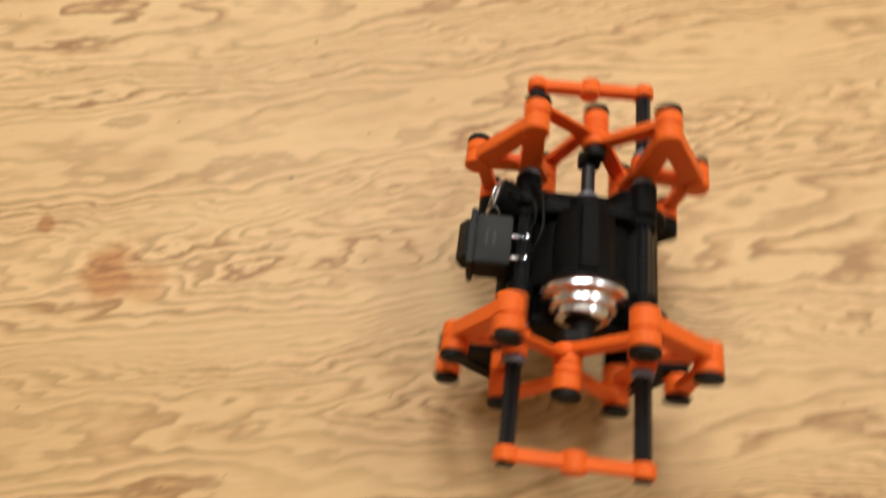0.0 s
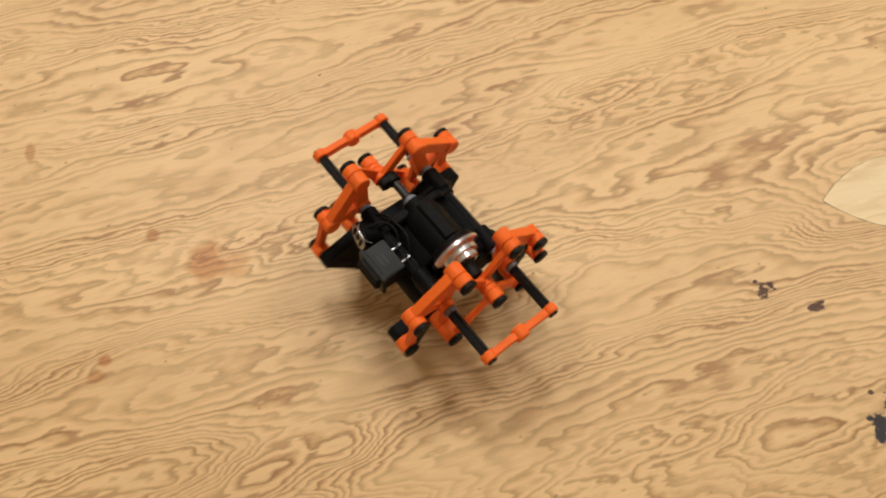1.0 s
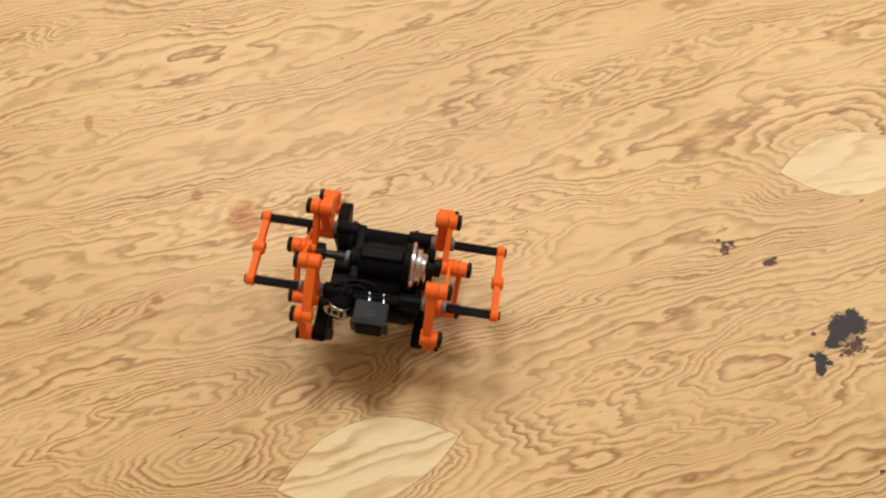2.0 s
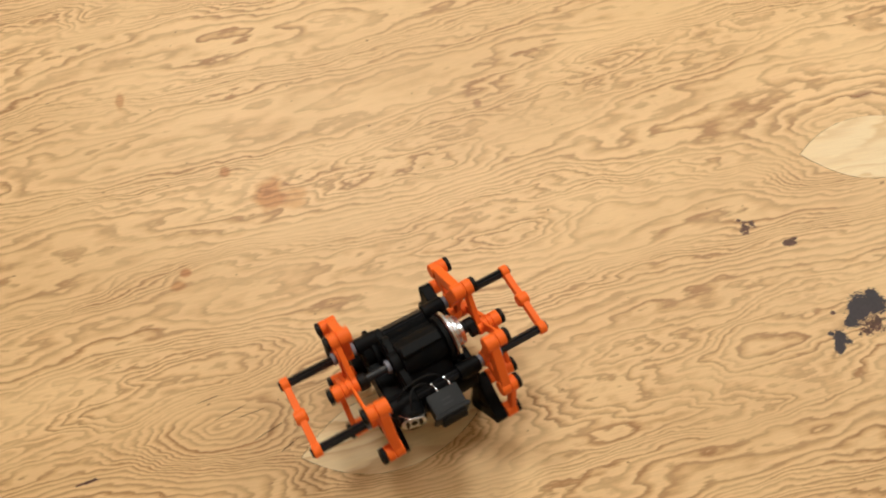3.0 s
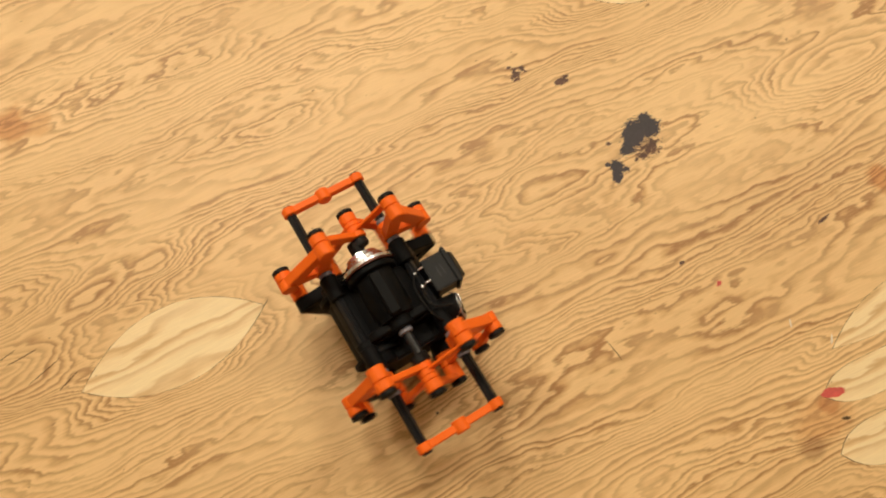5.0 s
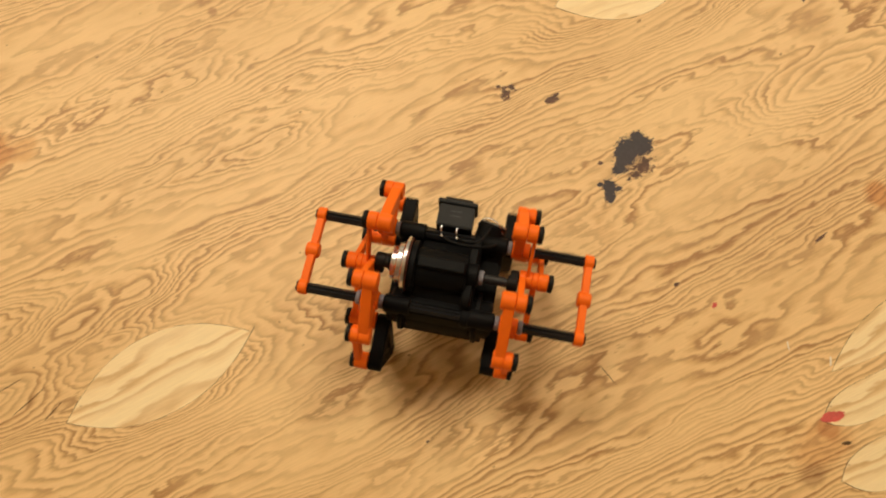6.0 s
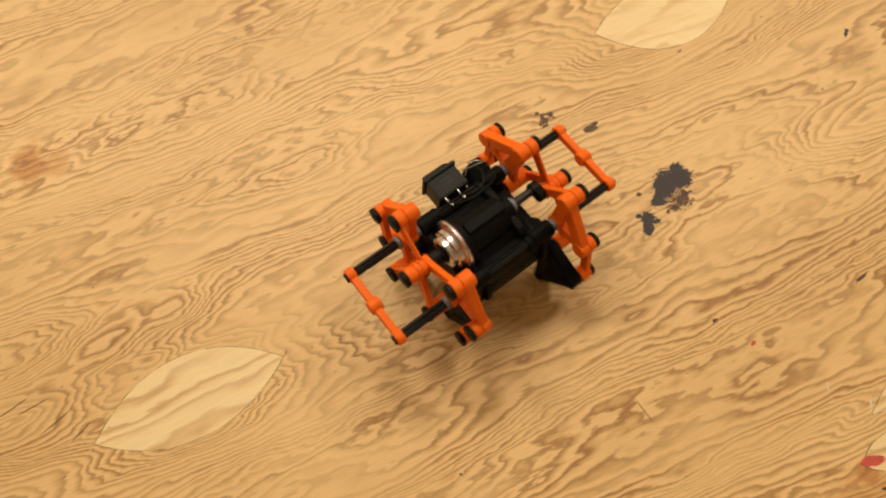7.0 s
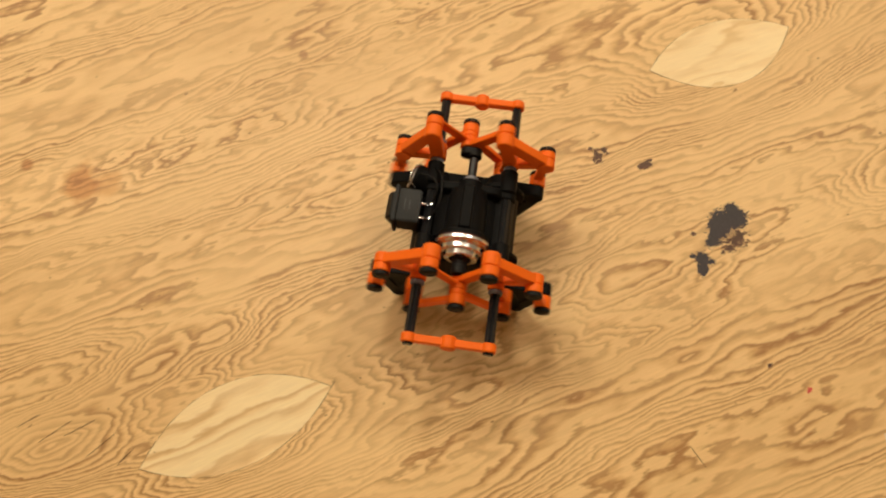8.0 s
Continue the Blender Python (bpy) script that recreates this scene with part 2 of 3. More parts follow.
def joined(*builds):
    """Several closed pieces joined into one mesh."""
    bm = bmesh.new()
    for outline, y0, y1, bevel in builds:
        b2 = bmesh.new()
        prism(b2, outline, min(y0, y1), max(y0, y1), bevel)
        me = bpy.data.meshes.new("tmp")
        b2.to_mesh(me)
        b2.free()
        bm.from_mesh(me)
        bpy.data.meshes.remove(me)
    return bm


def lathe(profile, seg=40):
    """A turned body round the y axis from rows of y and radius."""
    bm = bmesh.new()
    rows = []
    for y, r in profile:
        rows.append([bm.verts.new((r * math.cos(2 * math.pi * i / seg), y, r * math.sin(2 * math.pi * i / seg))) for i in range(seg)])
    for a, b in zip(rows, rows[1:]):
        for i in range(seg):
            bm.faces.new((a[i], a[(i + 1) % seg], b[(i + 1) % seg], b[i]))
    bm.faces.new(rows[0])
    bm.faces.new(rows[-1])
    return bm


def box(x0, x1, y0, y1, z0, z1, bevel=0.0006):
    bm = bmesh.new()
    bmesh.ops.create_cube(bm, size=1)
    bmesh.ops.scale(bm, verts=bm.verts, vec=(x1 - x0, y1 - y0, z1 - z0))
    bmesh.ops.translate(bm, verts=bm.verts, vec=((x0 + x1) / 2, (y0 + y1) / 2, (z0 + z1) / 2))
    if bevel:
        bmesh.ops.bevel(bm, geom=bm.edges[:], offset=bevel, segments=2, affect="EDGES")
    return bm


def wire(name, pts, r, material, parent, label=""):
    cu = bpy.data.curves.new(name, "CURVE")
    cu.dimensions, cu.bevel_depth, cu.bevel_resolution, cu.resolution_u = "3D", r, 2, 6
    sp = cu.splines.new("BEZIER")
    sp.bezier_points.add(len(pts) - 1)
    for bp, p in zip(sp.bezier_points, pts):
        bp.co, bp.handle_left_type, bp.handle_right_type = p, "AUTO", "AUTO"
    tmp = new("tmp_curve", cu)
    me = bpy.data.meshes.new_from_object(tmp)
    bpy.data.objects.remove(tmp)
    bpy.data.curves.remove(cu)
    me.name = name
    me.materials.clear()
    me.materials.append(material)
    ob = new(name, me)
    ob.parent = parent
    return tagged(ob, label)


# ---- the room ----
HALF_X, HALF_Y = 2.6, 2.4


def slab(name, x0, x1, y0, y1, z0, z1, material, label, category):
    ob = new(name, finish(box(x0, x1, y0, y1, z0, z1, 0), name, material))
    return tagged(ob, label, category, kind="structure")


slab("floor", -HALF_X, HALF_X, -HALF_Y, HALF_Y, -0.018, 0.0, M_FLOOR, "bare plywood sheet floor with wavy grain and stains", "floor")
slab("ceiling", -HALF_X, HALF_X, -HALF_Y, HALF_Y, CEILING, CEILING + 0.1, M_CEIL, "plain white painted ceiling", "ceiling")
slab("wall_north", -HALF_X, HALF_X, HALF_Y, HALF_Y + 0.1, -0.018, CEILING, M_WALL, "plain off-white painted wall", "wall")
slab("wall_south", -HALF_X, HALF_X, -HALF_Y - 0.1, -HALF_Y, -0.018, CEILING, M_WALL, "plain off-white painted wall", "wall")
slab("wall_east", HALF_X, HALF_X + 0.1, -HALF_Y, HALF_Y, -0.018, CEILING, M_WALL, "plain off-white painted wall", "wall")
slab("wall_west", -HALF_X - 0.1, -HALF_X, -HALF_Y, HALF_Y, -0.018, CEILING, M_WALL, "plain off-white painted wall", "wall")


def ceiling_light(x, y):
    root = tagged(new("ceiling_light"), "white ceiling light panel with a warm diffuser", "lamp", "ceiling lights")
    root.location = (x, y, CEILING)
    part("frame", box(-0.32, 0.32, -0.32, 0.32, -0.05, -0.002, 0.004), M_CEIL, root)
    part("diffuser", box(-0.29, 0.29, -0.29, 0.29, -0.054, -0.048, 0.002), M_TUBE, root)
    lamp = bpy.data.lights.new("panel_lamp", "AREA")
    lamp.shape, lamp.size, lamp.energy, lamp.color = "SQUARE", 0.58, LAMP_WATTS, LAMP_COLOUR
    ob = new("panel_lamp", lamp)
    ob.location = (x, y, CEILING - 0.06)


for lx, ly in LAMP_SPOTS:
    ceiling_light(lx, ly)


# ---- patches let into the veneer ----
def lens_outline(length, up, low, blunt=2.1, seg=24):
    """A pointed boat shape from two arcs, each with its own depth."""
    pts = []
    for i in range(seg + 1):
        t = -1 + 2 * i / seg
        pts.append((t * length / 2, up * (1 - abs(t) ** blunt)))
    for i in range(1, seg):
        t = 1 - 2 * i / seg
        pts.append((t * length / 2, -low * (1 - abs(t) ** blunt)))
    return pts


def flat_sheet(outline, z0, z1, wobble=0.0, seed=0):
    bm = bmesh.new()
    vs = []
    for i, (x, y) in enumerate(outline):
        w = wobble * noise.noise(Vector((i * 1.7 + seed, seed * 3.1, 0)))
        k = 1 + w / max(0.001, math.hypot(x, y))
        vs.append(bm.verts.new((x * k, y * k, z0)))
    f = bm.faces.new(vs)
    ext = bmesh.ops.extrude_face_region(bm, geom=[f])
    bmesh.ops.translate(bm, verts=[g for g in ext["geom"] if isinstance(g, bmesh.types.BMVert)], vec=(0, 0, z1 - z0))
    return bm


def floor_patch(x, y, turn, length, up, low, material, label, blunt=2.1):
    root = tagged(new("floor_patch"), label, "wood patch", "boat patches in the plywood")
    root.matrix_basis = pose(x, y, 0, 0, 0, turn)
    part("joint", flat_sheet(lens_outline(length + 0.0008, up + 0.0002, low + 0.0001, blunt), -0.002, 0.00008, 0.0006, 2), M_JOINT, root, "dark open joint line")
    part("inlay", flat_sheet(lens_outline(length, up, low, blunt), -0.002, 0.00018), material, root)
    return root


floor_patch(-0.0006, 0, 0, 0.1165, 0.0265, 0.0228, M_PATCH, "pale boat-shaped wood patch set into the plywood floor")
floor_patch(0.380, 0.1078, -4.7, 0.1027, 0.0210, 0.0290, M_PATCH_PALE, "cream boat-shaped wood patch set into the plywood floor")
floor_patch(0.4030, -0.1700, 5, 0.112, 0.0150, 0.0090, M_PATCH, "pale wood patch above two others in a cluster")
floor_patch(0.3825, -0.1985, -3, 0.112, 0.0110, 0.0105, M_PATCH, "pale wood patch with a red mark on its tip", 6)
floor_patch(0.3725, -0.2290, -3, 0.112, 0.0110, 0.0150, M_PATCH, "pale wood patch beside another patch", 6)


# ---- stains and marks ----
def blot(name, x, y, rx, ry, turn, material, label, seed, category="stain", ragged=0.45, flecks=0, fleck=0.07):
    rnd = random.Random(seed)
    root = tagged(new(name), label, category, "stains on the floor")
    root.matrix_basis = pose(x, y, 0, 0, 0, turn)
    seg = 150
    outline = []
    for i in range(seg):
        a = 2 * math.pi * i / seg
        v = Vector((math.cos(a) * 1.1 + seed, math.sin(a) * 1.1, seed * 0.37))
        k = 1 + ragged * noise.noise(v * 1.3) + ragged * 0.7 * noise.noise(v * 4.1) + ragged * 0.6 * noise.noise(v * 11.0) + ragged * 0.4 * noise.noise(v * 23.0)
        outline.append((rx * math.cos(a) * k, ry * math.sin(a) * k))
    part("stain", flat_sheet(outline, -0.001, 0.00010 + 0.000004 * seed), material, root)
    for nth in range(flecks):
        a, d = rnd.uniform(0, 6.28), rnd.uniform(0.85, 1.45)
        s = rnd.uniform(0.5, 1.5) * fleck * min(rx, ry)
        o = [(rx * d * math.cos(a) + s * rnd.uniform(0.5, 1.4) * math.cos(k * 0.9), ry * d * math.sin(a) + s * rnd.uniform(0.5, 1.4) * math.sin(k * 0.9)) for k in range(7)]
        part("fleck", flat_sheet(o, -0.001, 0.00004 + 0.000003 * nth), material, root)
    return root


def ink(name, blobs, material, label, seed, ragged, worn=0.0, cell=0.00035):
    """A film of ink on the veneer: small cells where rounded spots, broken up along the grain, hold colour. Spots: x, y, two radii in millimetres, turn."""
    cx, cy = blobs[0][0] * MM, blobs[0][1] * MM
    root = tagged(new(name), label, "stain", "stains on the floor")
    root.location = (cx, cy, 0)
    reach = int(0.022 / cell)
    bm, grid = bmesh.new(), {}

    def corner(i, k):
        if (i, k) not in grid:
            grid[i, k] = bm.verts.new((i * cell, k * cell, 0.00010 + 0.000002 * seed))
        return grid[i, k]

    for i in range(-reach, reach):
        for k in range(-reach, reach):
            x, y = cx + (i + 0.5) * cell, cy + (k + 0.5) * cell
            field = -9.0
            for bx, by, rx, ry, turn in blobs:
                c, sn = math.cos(radians(turn)), math.sin(radians(turn))
                u, v = x - bx * MM, y - by * MM
                field = max(field, 1 - math.hypot((c * u + sn * v) / (rx * MM), (c * v - sn * u) / (ry * MM)))
            if field < -0.5:
                continue
            field += ragged * (0.7 * noise.noise(Vector((x * 160 + seed, y * 260, seed))) + 0.9 * noise.noise(Vector((x * 380, y * 800 + seed, seed))) + 0.9 * noise.noise(Vector((x * 1100 + seed, y * 1500, 0)))) - worn
            if field > 0:
                bm.faces.new((corner(i, k), corner(i + 1, k), corner(i + 1, k + 1), corner(i, k + 1)))
    part("stain", bm, material, root)
    return root


ink("ink_stain", [(316, -3, 11, 7.5, 38), (325.5, -4.5, 8, 6, 0), (326.5, 2, 5, 4.5, 0), (307.0, -10, 6.5, 4.5, 30)], M_INK, "large ragged blue-black ink stain on the plywood", 3, 0.42)
ink("ink_smear", [(318.5, -16.0, 9.5, 5.0, 10), (312, -18.5, 6, 3, 0)], M_INK_THIN, "thin brown smear at the edge of the ink stain", 41, 0.80, 0.16)
ink("ink_stain", [(293.5, -19, 4.6, 5.0, 0), (290.5, -24, 3.2, 5.2, -15), (297, -21.8, 3.4, 1.6, -20), (289.5, -14.5, 2.2, 1.5, 0)], M_INK, "small wedge of blue-black ink beside the large stain", 8, 0.42)
ink("ink_spot", [(267.6, 69.8, 3.4, 5.0, -15), (273, 71, 2.6, 3.4, 0)], M_INK_THIN, "broken brown-black spot on the plywood", 12, 0.80, 0.16)
ink("ink_spot", [(291.6, 51.2, 4.8, 2.4, -8), (296.0, 53.2, 2.2, 1.4, 0)], M_INK_THIN, "small brown-black spot on the plywood", 17, 0.42)
ink("ink_fleck", [(296.7, -2.0, 1.6, 1.3, 0)], M_INK_THIN, "tiny brown fleck beside the ink stain", 19, 0.5)
ink("ink_fleck", [(265.5, 76.0, 1.4, 1.1, 0)], M_INK_THIN, "tiny brown fleck near a broken spot", 22, 0.4)
blot("pitch_fleck", 0.3890, -0.1060, 0.0048, 0.0009, 12, M_INK_THIN, "narrow black pitch streak in the grain", 21)
blot("pitch_fleck", 0.2966, -0.0909, 0.0016, 0.0010, 10, M_INK_THIN, "tiny dark fleck in the grain", 23)
blot("pitch_fleck", 0.1235, -0.1045, 0.0008, 0.0007, 0, M_INK, "tiny dark fleck in the grain", 25)
blot("pitch_fleck", -0.1920, 0.0210, 0.0070, 0.0010, 5, M_INK_THIN, "narrow dark streak in the grain", 27)
blot("pitch_fleck", 0.4795, 0.0389, 0.0030, 0.0012, 40, M_INK, "tiny dark fleck in the grain", 29)
blot("red_fleck", 0.3096, -0.1120, 0.0020, 0.0012, 30, M_RED, "small red crayon fleck", 31)
blot("red_mark", 0.3325, -0.1958, 0.0072, 0.0027, -14, M_RED, "red crayon stroke on the tip of a patch", 33, ragged=0.2)
blot("knot_hole", 0.3310, -0.2110, 0.0026, 0.0009, -20, M_JOINT, "small dark gap between two patches", 43, "crack")
blot("scratch", 0.3499, -0.1699, 0.0030, 0.0005, 55, M_SCRATCH, "short white scratch in the veneer", 35, ragged=0.1)
blot("scratch", 0.3338, -0.1513, 0.0026, 0.0004, 70, M_SCRATCH, "short white scratch in the veneer", 37, ragged=0.1)


for cx, cy, cl, ct, seed in ((-0.098, 0.040, 0.010, 12, 51), (-0.085, 0.036, 0.008, 5, 53), (-0.075, 0.022, 0.009, 18, 55), (-0.112, 0.052, 0.007, 8, 57), (0.0590, 0.0008, 0.0022, 40, 59), (0.2329, -0.1186, 0.0060, -80, 61), (-0.064, 0.010, 0.006, 25, 63)):
    blot("wood_check", cx, cy, cl, 0.00016, ct, M_JOINT, "fine dark drying crack in the veneer", seed, "crack", ragged=0.3)


# ---- the walking machine ----
J = dict(a=ROD_X / UNIT, l=10.2, b=46.3, c=39.6, d=37.2, e=58.8, f=52.0, g=41.0, h=62.0, i=64.0, j=50.7, k=62.2, m=7.67)


def meet(p, rp, q, rq, pick):
    dx, dy = q[0] - p[0], q[1] - p[1]
    dist = math.hypot(dx, dy)
    al = (rp * rp - rq * rq + dist * dist) / (2 * dist)
    h = math.sqrt(max(0, rp * rp - al * al))
    one = (p[0] + al * dx / dist - h * dy / dist, p[1] + al * dy / dist + h * dx / dist)
    two = (p[0] + al * dx / dist + h * dy / dist, p[1] + al * dy / dist - h * dx / dist)
    return max(one, two, key=pick)


def linkage(theta):
    """The joints of the leg on the +x side for one crank angle, in metres, from the crank's axis."""
    p = (J["m"] * math.cos(theta), J["m"] * math.sin(theta))
    q = (J["a"], -J["l"])
    b = meet(p, J["j"], q, J["b"], lambda v: v[1])
    c = meet(p, J["k"], q, J["c"], lambda v: -v[1])
    d = meet(q, J["d"], b, J["e"], lambda v: v[0])
    g = meet(d, J["f"], c, J["g"], lambda v: v[0])
    foot = meet(g, J["h"], c, J["i"], lambda v: -v[1])
    return {n: (x * UNIT, z * UNIT) for n, (x, z) in dict(p=p, q=q, b=b, c=c, d=d, g=g, foot=foot).items()}


def joints(theta, side):
    js = linkage(theta if side > 0 else math.pi - theta)
    return {n: (side * x, CRANK_Z + z) for n, (x, z) in js.items()}


def crank_angle(t, end):
    drift = float(np.interp(t, [k for k, _ in CRANK_DRIFT], [v for _, v in CRANK_DRIFT]))
    return radians(CRANK_START + 360 * CRANK_TURNS * t + drift + (CRANK_LAG if end > 0 else 0))


def link_pose(js, first, second, mirror):
    (x0, z0), (x1, z1) = js[first], js[second]
    a = math.atan2(z1 - z0, x1 - x0)
    return Matrix.Translation((x0, 0, z0)) @ Matrix.Rotation(-a, 4, "Y")


MOVING = []


def local(js, first, second, third):
    """A third joint in the frame of a link."""
    m = link_pose(js, first, second, 1).inverted()
    v = m @ Vector((js[third][0], 0, js[third][1]))
    return (v.x, v.z)


robot = tagged(new("walking_robot"), "orange and black six-bar walking robot on bare plywood", "robot")

BOSS, ARM_R, ROD_R = 0.0046, 0.0029, 0.0025


def cap(parent, x, z, y0, y1, r=0.0046):
    part("pin_cap", joined((ring(x, z, r, 20), y0, y1, 0.0004), (ring(x, z, r * 0.55, 12), y1, y1 + (0.0003 if y1 > y0 else -0.0003), 0)), M_PIN, parent)


def add_leg(end, side):
    js = joints(crank_angle(0, end), side)
    y = lambda v: end * v * MM
    # upper triangle, carried by the side rod
    b2, d2 = local(js, "q", "b", "b"), local(js, "q", "b", "d")
    q0 = (0.0, 0.0)
    tri = part("rocker", joined((capsule(q0, b2, 0.0038), y(31.8), y(37.0), 0.0004), (capsule(q0, d2, 0.0028), y(32.2), y(36.6), 0.0004),
                                (capsule(b2, d2, 0.0036), y(31.6), y(37.0), 0.0004), (ring(*q0, 0.0048), y(31.3), y(37), 0.0004),
                                (ring(*b2, BOSS), y(29.8), y(37), 0.0005), (ring(*d2, BOSS), y(30.8), y(36.4), 0.0005)), M_ORANGE, robot)
    cap(tri, *b2, y(42.3), y(44.7))
    cap(tri, *d2, y(40.9), y(43.3))
    MOVING.append((tri, end, side, "q", "b"))
    lo, hi = (37.2, 40.4) if side > 0 else (40.5, 43.7)
    n = math.dist(js["p"], js["b"])
    rod = part("upper_rod", joined((capsule(q0, (n, 0), ARM_R), y(lo), y(min(hi, 42.1)), 0.0004), (ring(0, 0, BOSS), y(lo), y(hi), 0.0003),
                                   (ring(n, 0, BOSS), y(37.2), y(42.2), 0.0004)), M_ORANGE, robot)
    MOVING.append((rod, end, side, "p", "b"))
    lo, hi = (43.8, 46.6) if side > 0 else (46.7, 49.5)
    n = math.dist(js["p"], js["c"])
    eye = (43.8, 46.6) if side > 0 else (46.7, 52.0)
    rod = part("lower_rod", joined((capsule(q0, (n, 0), ARM_R), y(lo), y(hi), 0.0004), (ring(0, 0, BOSS), y(eye[0]), y(eye[1]), 0.0004),
                                   (ring(n, 0, BOSS), y(40.8), y(max(hi, 47.5)), 0.0005)), M_ORANGE, robot)
    cap(rod, n, 0, y(max(hi, 47.5) + 0.1), y(max(hi, 47.5) + 2.5))
    MOVING.append((rod, end, side, "p", "c"))
    n = math.dist(js["q"], js["c"])
    link = part("lower_link", joined((capsule(q0, (n, 0), 0.0025), y(37.2), y(40.4), 0.0004), (ring(0, 0, 0.0044), y(37.2), y(40.5), 0.0004),
                                     (ring(n, 0, BOSS), y(33.2), y(40.6), 0.0004)), M_ORANGE, robot)
    MOVING.append((link, end, side, "q", "c"))
    n = math.dist(js["d"], js["g"])
    link = part("outer_link", joined((capsule(q0, (n, 0), 0.0026), y(36.6), y(40.2), 0.0004), (ring(0, 0, BOSS), y(36.5), y(40.8), 0.0004),
                                     (ring(n, 0, BOSS), y(33.2), y(40.2), 0.0004)), M_ORANGE, robot)
    cap(link, n, 0, y(40.3), y(42.6))
    MOVING.append((link, end, side, "d", "g"))
    c2, f2 = local(js, "g", "c", "c"), local(js, "g", "c", "foot")
    foot = part("foot", joined((capsule(q0, c2, 0.0044), y(25.6), y(32.9), 0.0006), (capsule(c2, f2, 0.0042), y(25.6), y(32.9), 0.0006),
                               (capsule(q0, f2, 0.0038), y(25.6), y(32.9), 0.0006), (ring(*f2, 0.0040), y(25.2), y(33.2), 0.0007),
                               ([q0, c2, f2], y(26.6), y(32.0), 0)), M_BLACK, robot, "black printed foot triangle")
    MOVING.append((foot, end, side, "g", "c"))


for end in (-1, 1):
    for side in (-1, 1):
        add_leg(end, side)

# cranks with their pins, on the drive shaft
CRANKS = []
for end in (-1, 1):
    yy = lambda v: end * v * MM
    r = J["m"] * UNIT
    ck = part("crank", joined((capsule((0, 0), (r, 0), 0.0038), yy(32.6), yy(36.9), 0.0005), (ring(r, 0, 0.0023), yy(36), yy(52.2), 0),
                              (ring(0, 0, 0.0040), yy(31.5), yy(36.9), 0.0005)), M_PIN, robot, "black crank arm on the drive shaft")
    cap(ck, r, 0, yy(52.2), yy(54.6))
    CRANKS.append((ck, end))

# side rods, end bars, bushes
for side in (-1, 1):
    part("side_rod", joined((cross(side * ROD_X, ROD_Z, ROD_R), -0.0752, 0.0752, 0.0002)), M_ROD, robot, "black cross-ribbed plastic axle")
for end in (-1, 1):
    w = end * BAR_Y
    bar = part("end_bar", joined((capsule((-ROD_X, ROD_Z), (ROD_X, ROD_Z), 0.0023), w - 0.0020, w + 0.0020, 0.0004), (ring(-ROD_X, ROD_Z, 0.0039), w - 0.0024, w + 0.0024, 0.0005),
                                 (ring(ROD_X, ROD_Z, 0.0039), w - 0.0024, w + 0.0024, 0.0005), (ring(0, ROD_Z, 0.0040), w - 0.0034, w + 0.0034, 0.0006)), M_ORANGE, robot, "orange printed end bar with three bosses")
    for side in (-1, 1):
        for ya, yb in ((28.7, 31.1), (40.9, 43.2)):
            part("bush", joined((ring(side * ROD_X, ROD_Z, 0.0037, 18), end * ya * MM, end * yb * MM, 0.0004)), M_GREY, robot, "grey plastic axle bush")

# the black chassis
def shifted(bm, x, y, z):
    bmesh.ops.translate(bm, verts=bm.verts, vec=(x, y, z))
    return bm


chassis = part("chassis", joined((capsule((-0.016, ROD_Z - 0.012), (0.016, ROD_Z - 0.012), 0.0105), -0.0275, -0.0235, 0.0006),
                                 (capsule((-0.016, ROD_Z - 0.012), (0.016, ROD_Z - 0.012), 0.0105), 0.0120, 0.0160, 0.0006),
                                 (capsule((-ROD_X, ROD_Z - 0.002), (ROD_X, ROD_Z - 0.002), 0.0050), 0.0112, 0.0160, 0.0006),
                                 ([(-0.014, ROD_Z - 0.022), (0.014, ROD_Z - 0.022), (0.014, ROD_Z - 0.012), (-0.014, ROD_Z - 0.012)], -0.024, 0.016, 0.0006)), M_BLACK, robot, "black printed chassis with rounded end plates")
for side in (-1, 1):
    part("saddle", joined(([(side * 0.0090, ROD_Z - 0.008), (side * 0.0170, ROD_Z - 0.008), (side * 0.0170, ROD_Z - 0.0005), (side * 0.0125, ROD_Z + 0.0035), (side * 0.0090, ROD_Z + 0.0045)], -0.0155, 0.0140, 0.0008)), M_BLACK, robot)
part("bearing_block", joined((capsule((-0.0120, CRANK_Z - 0.0030), (0.0120, CRANK_Z - 0.0030), 0.0058), 0.0100, 0.0150, 0.0008), (ring(0, CRANK_Z, 0.0066, 24), 0.0096, 0.0164, 0.0006)), M_BLACK, robot)
part("top_rib", joined(([(-0.0036, CRANK_Z + 0.0060), (0.0036, CRANK_Z + 0.0060), (0.0032, CRANK_Z + 0.0108), (0.0024, CRANK_Z + 0.0116), (-0.0024, CRANK_Z + 0.0116), (-0.0032, CRANK_Z + 0.0108)], -0.0150, 0.0105, 0.0012)), M_BLACK, robot)
part("side_panel", joined(([(0.0250, ROD_Z - 0.0215), (0.0274, ROD_Z - 0.0190), (0.0274, ROD_Z - 0.0085), (0.0250, ROD_Z - 0.0050)], -0.0170, 0.0170, 0.0012)), M_BLACK, robot)
part("battery_box", box(-0.0245, 0.0255, -0.0255, 0.0270, ROD_Z - 0.0340, ROD_Z - 0.0100, 0.0040), M_BLACK, robot, "black battery box slung under the motor")
part("cradle", box(-0.0195, 0.0195, -0.0250, 0.0270, ROD_Z - 0.0150, ROD_Z - 0.0050, 0.0012), M_BLACK, robot, "black printed motor cradle")
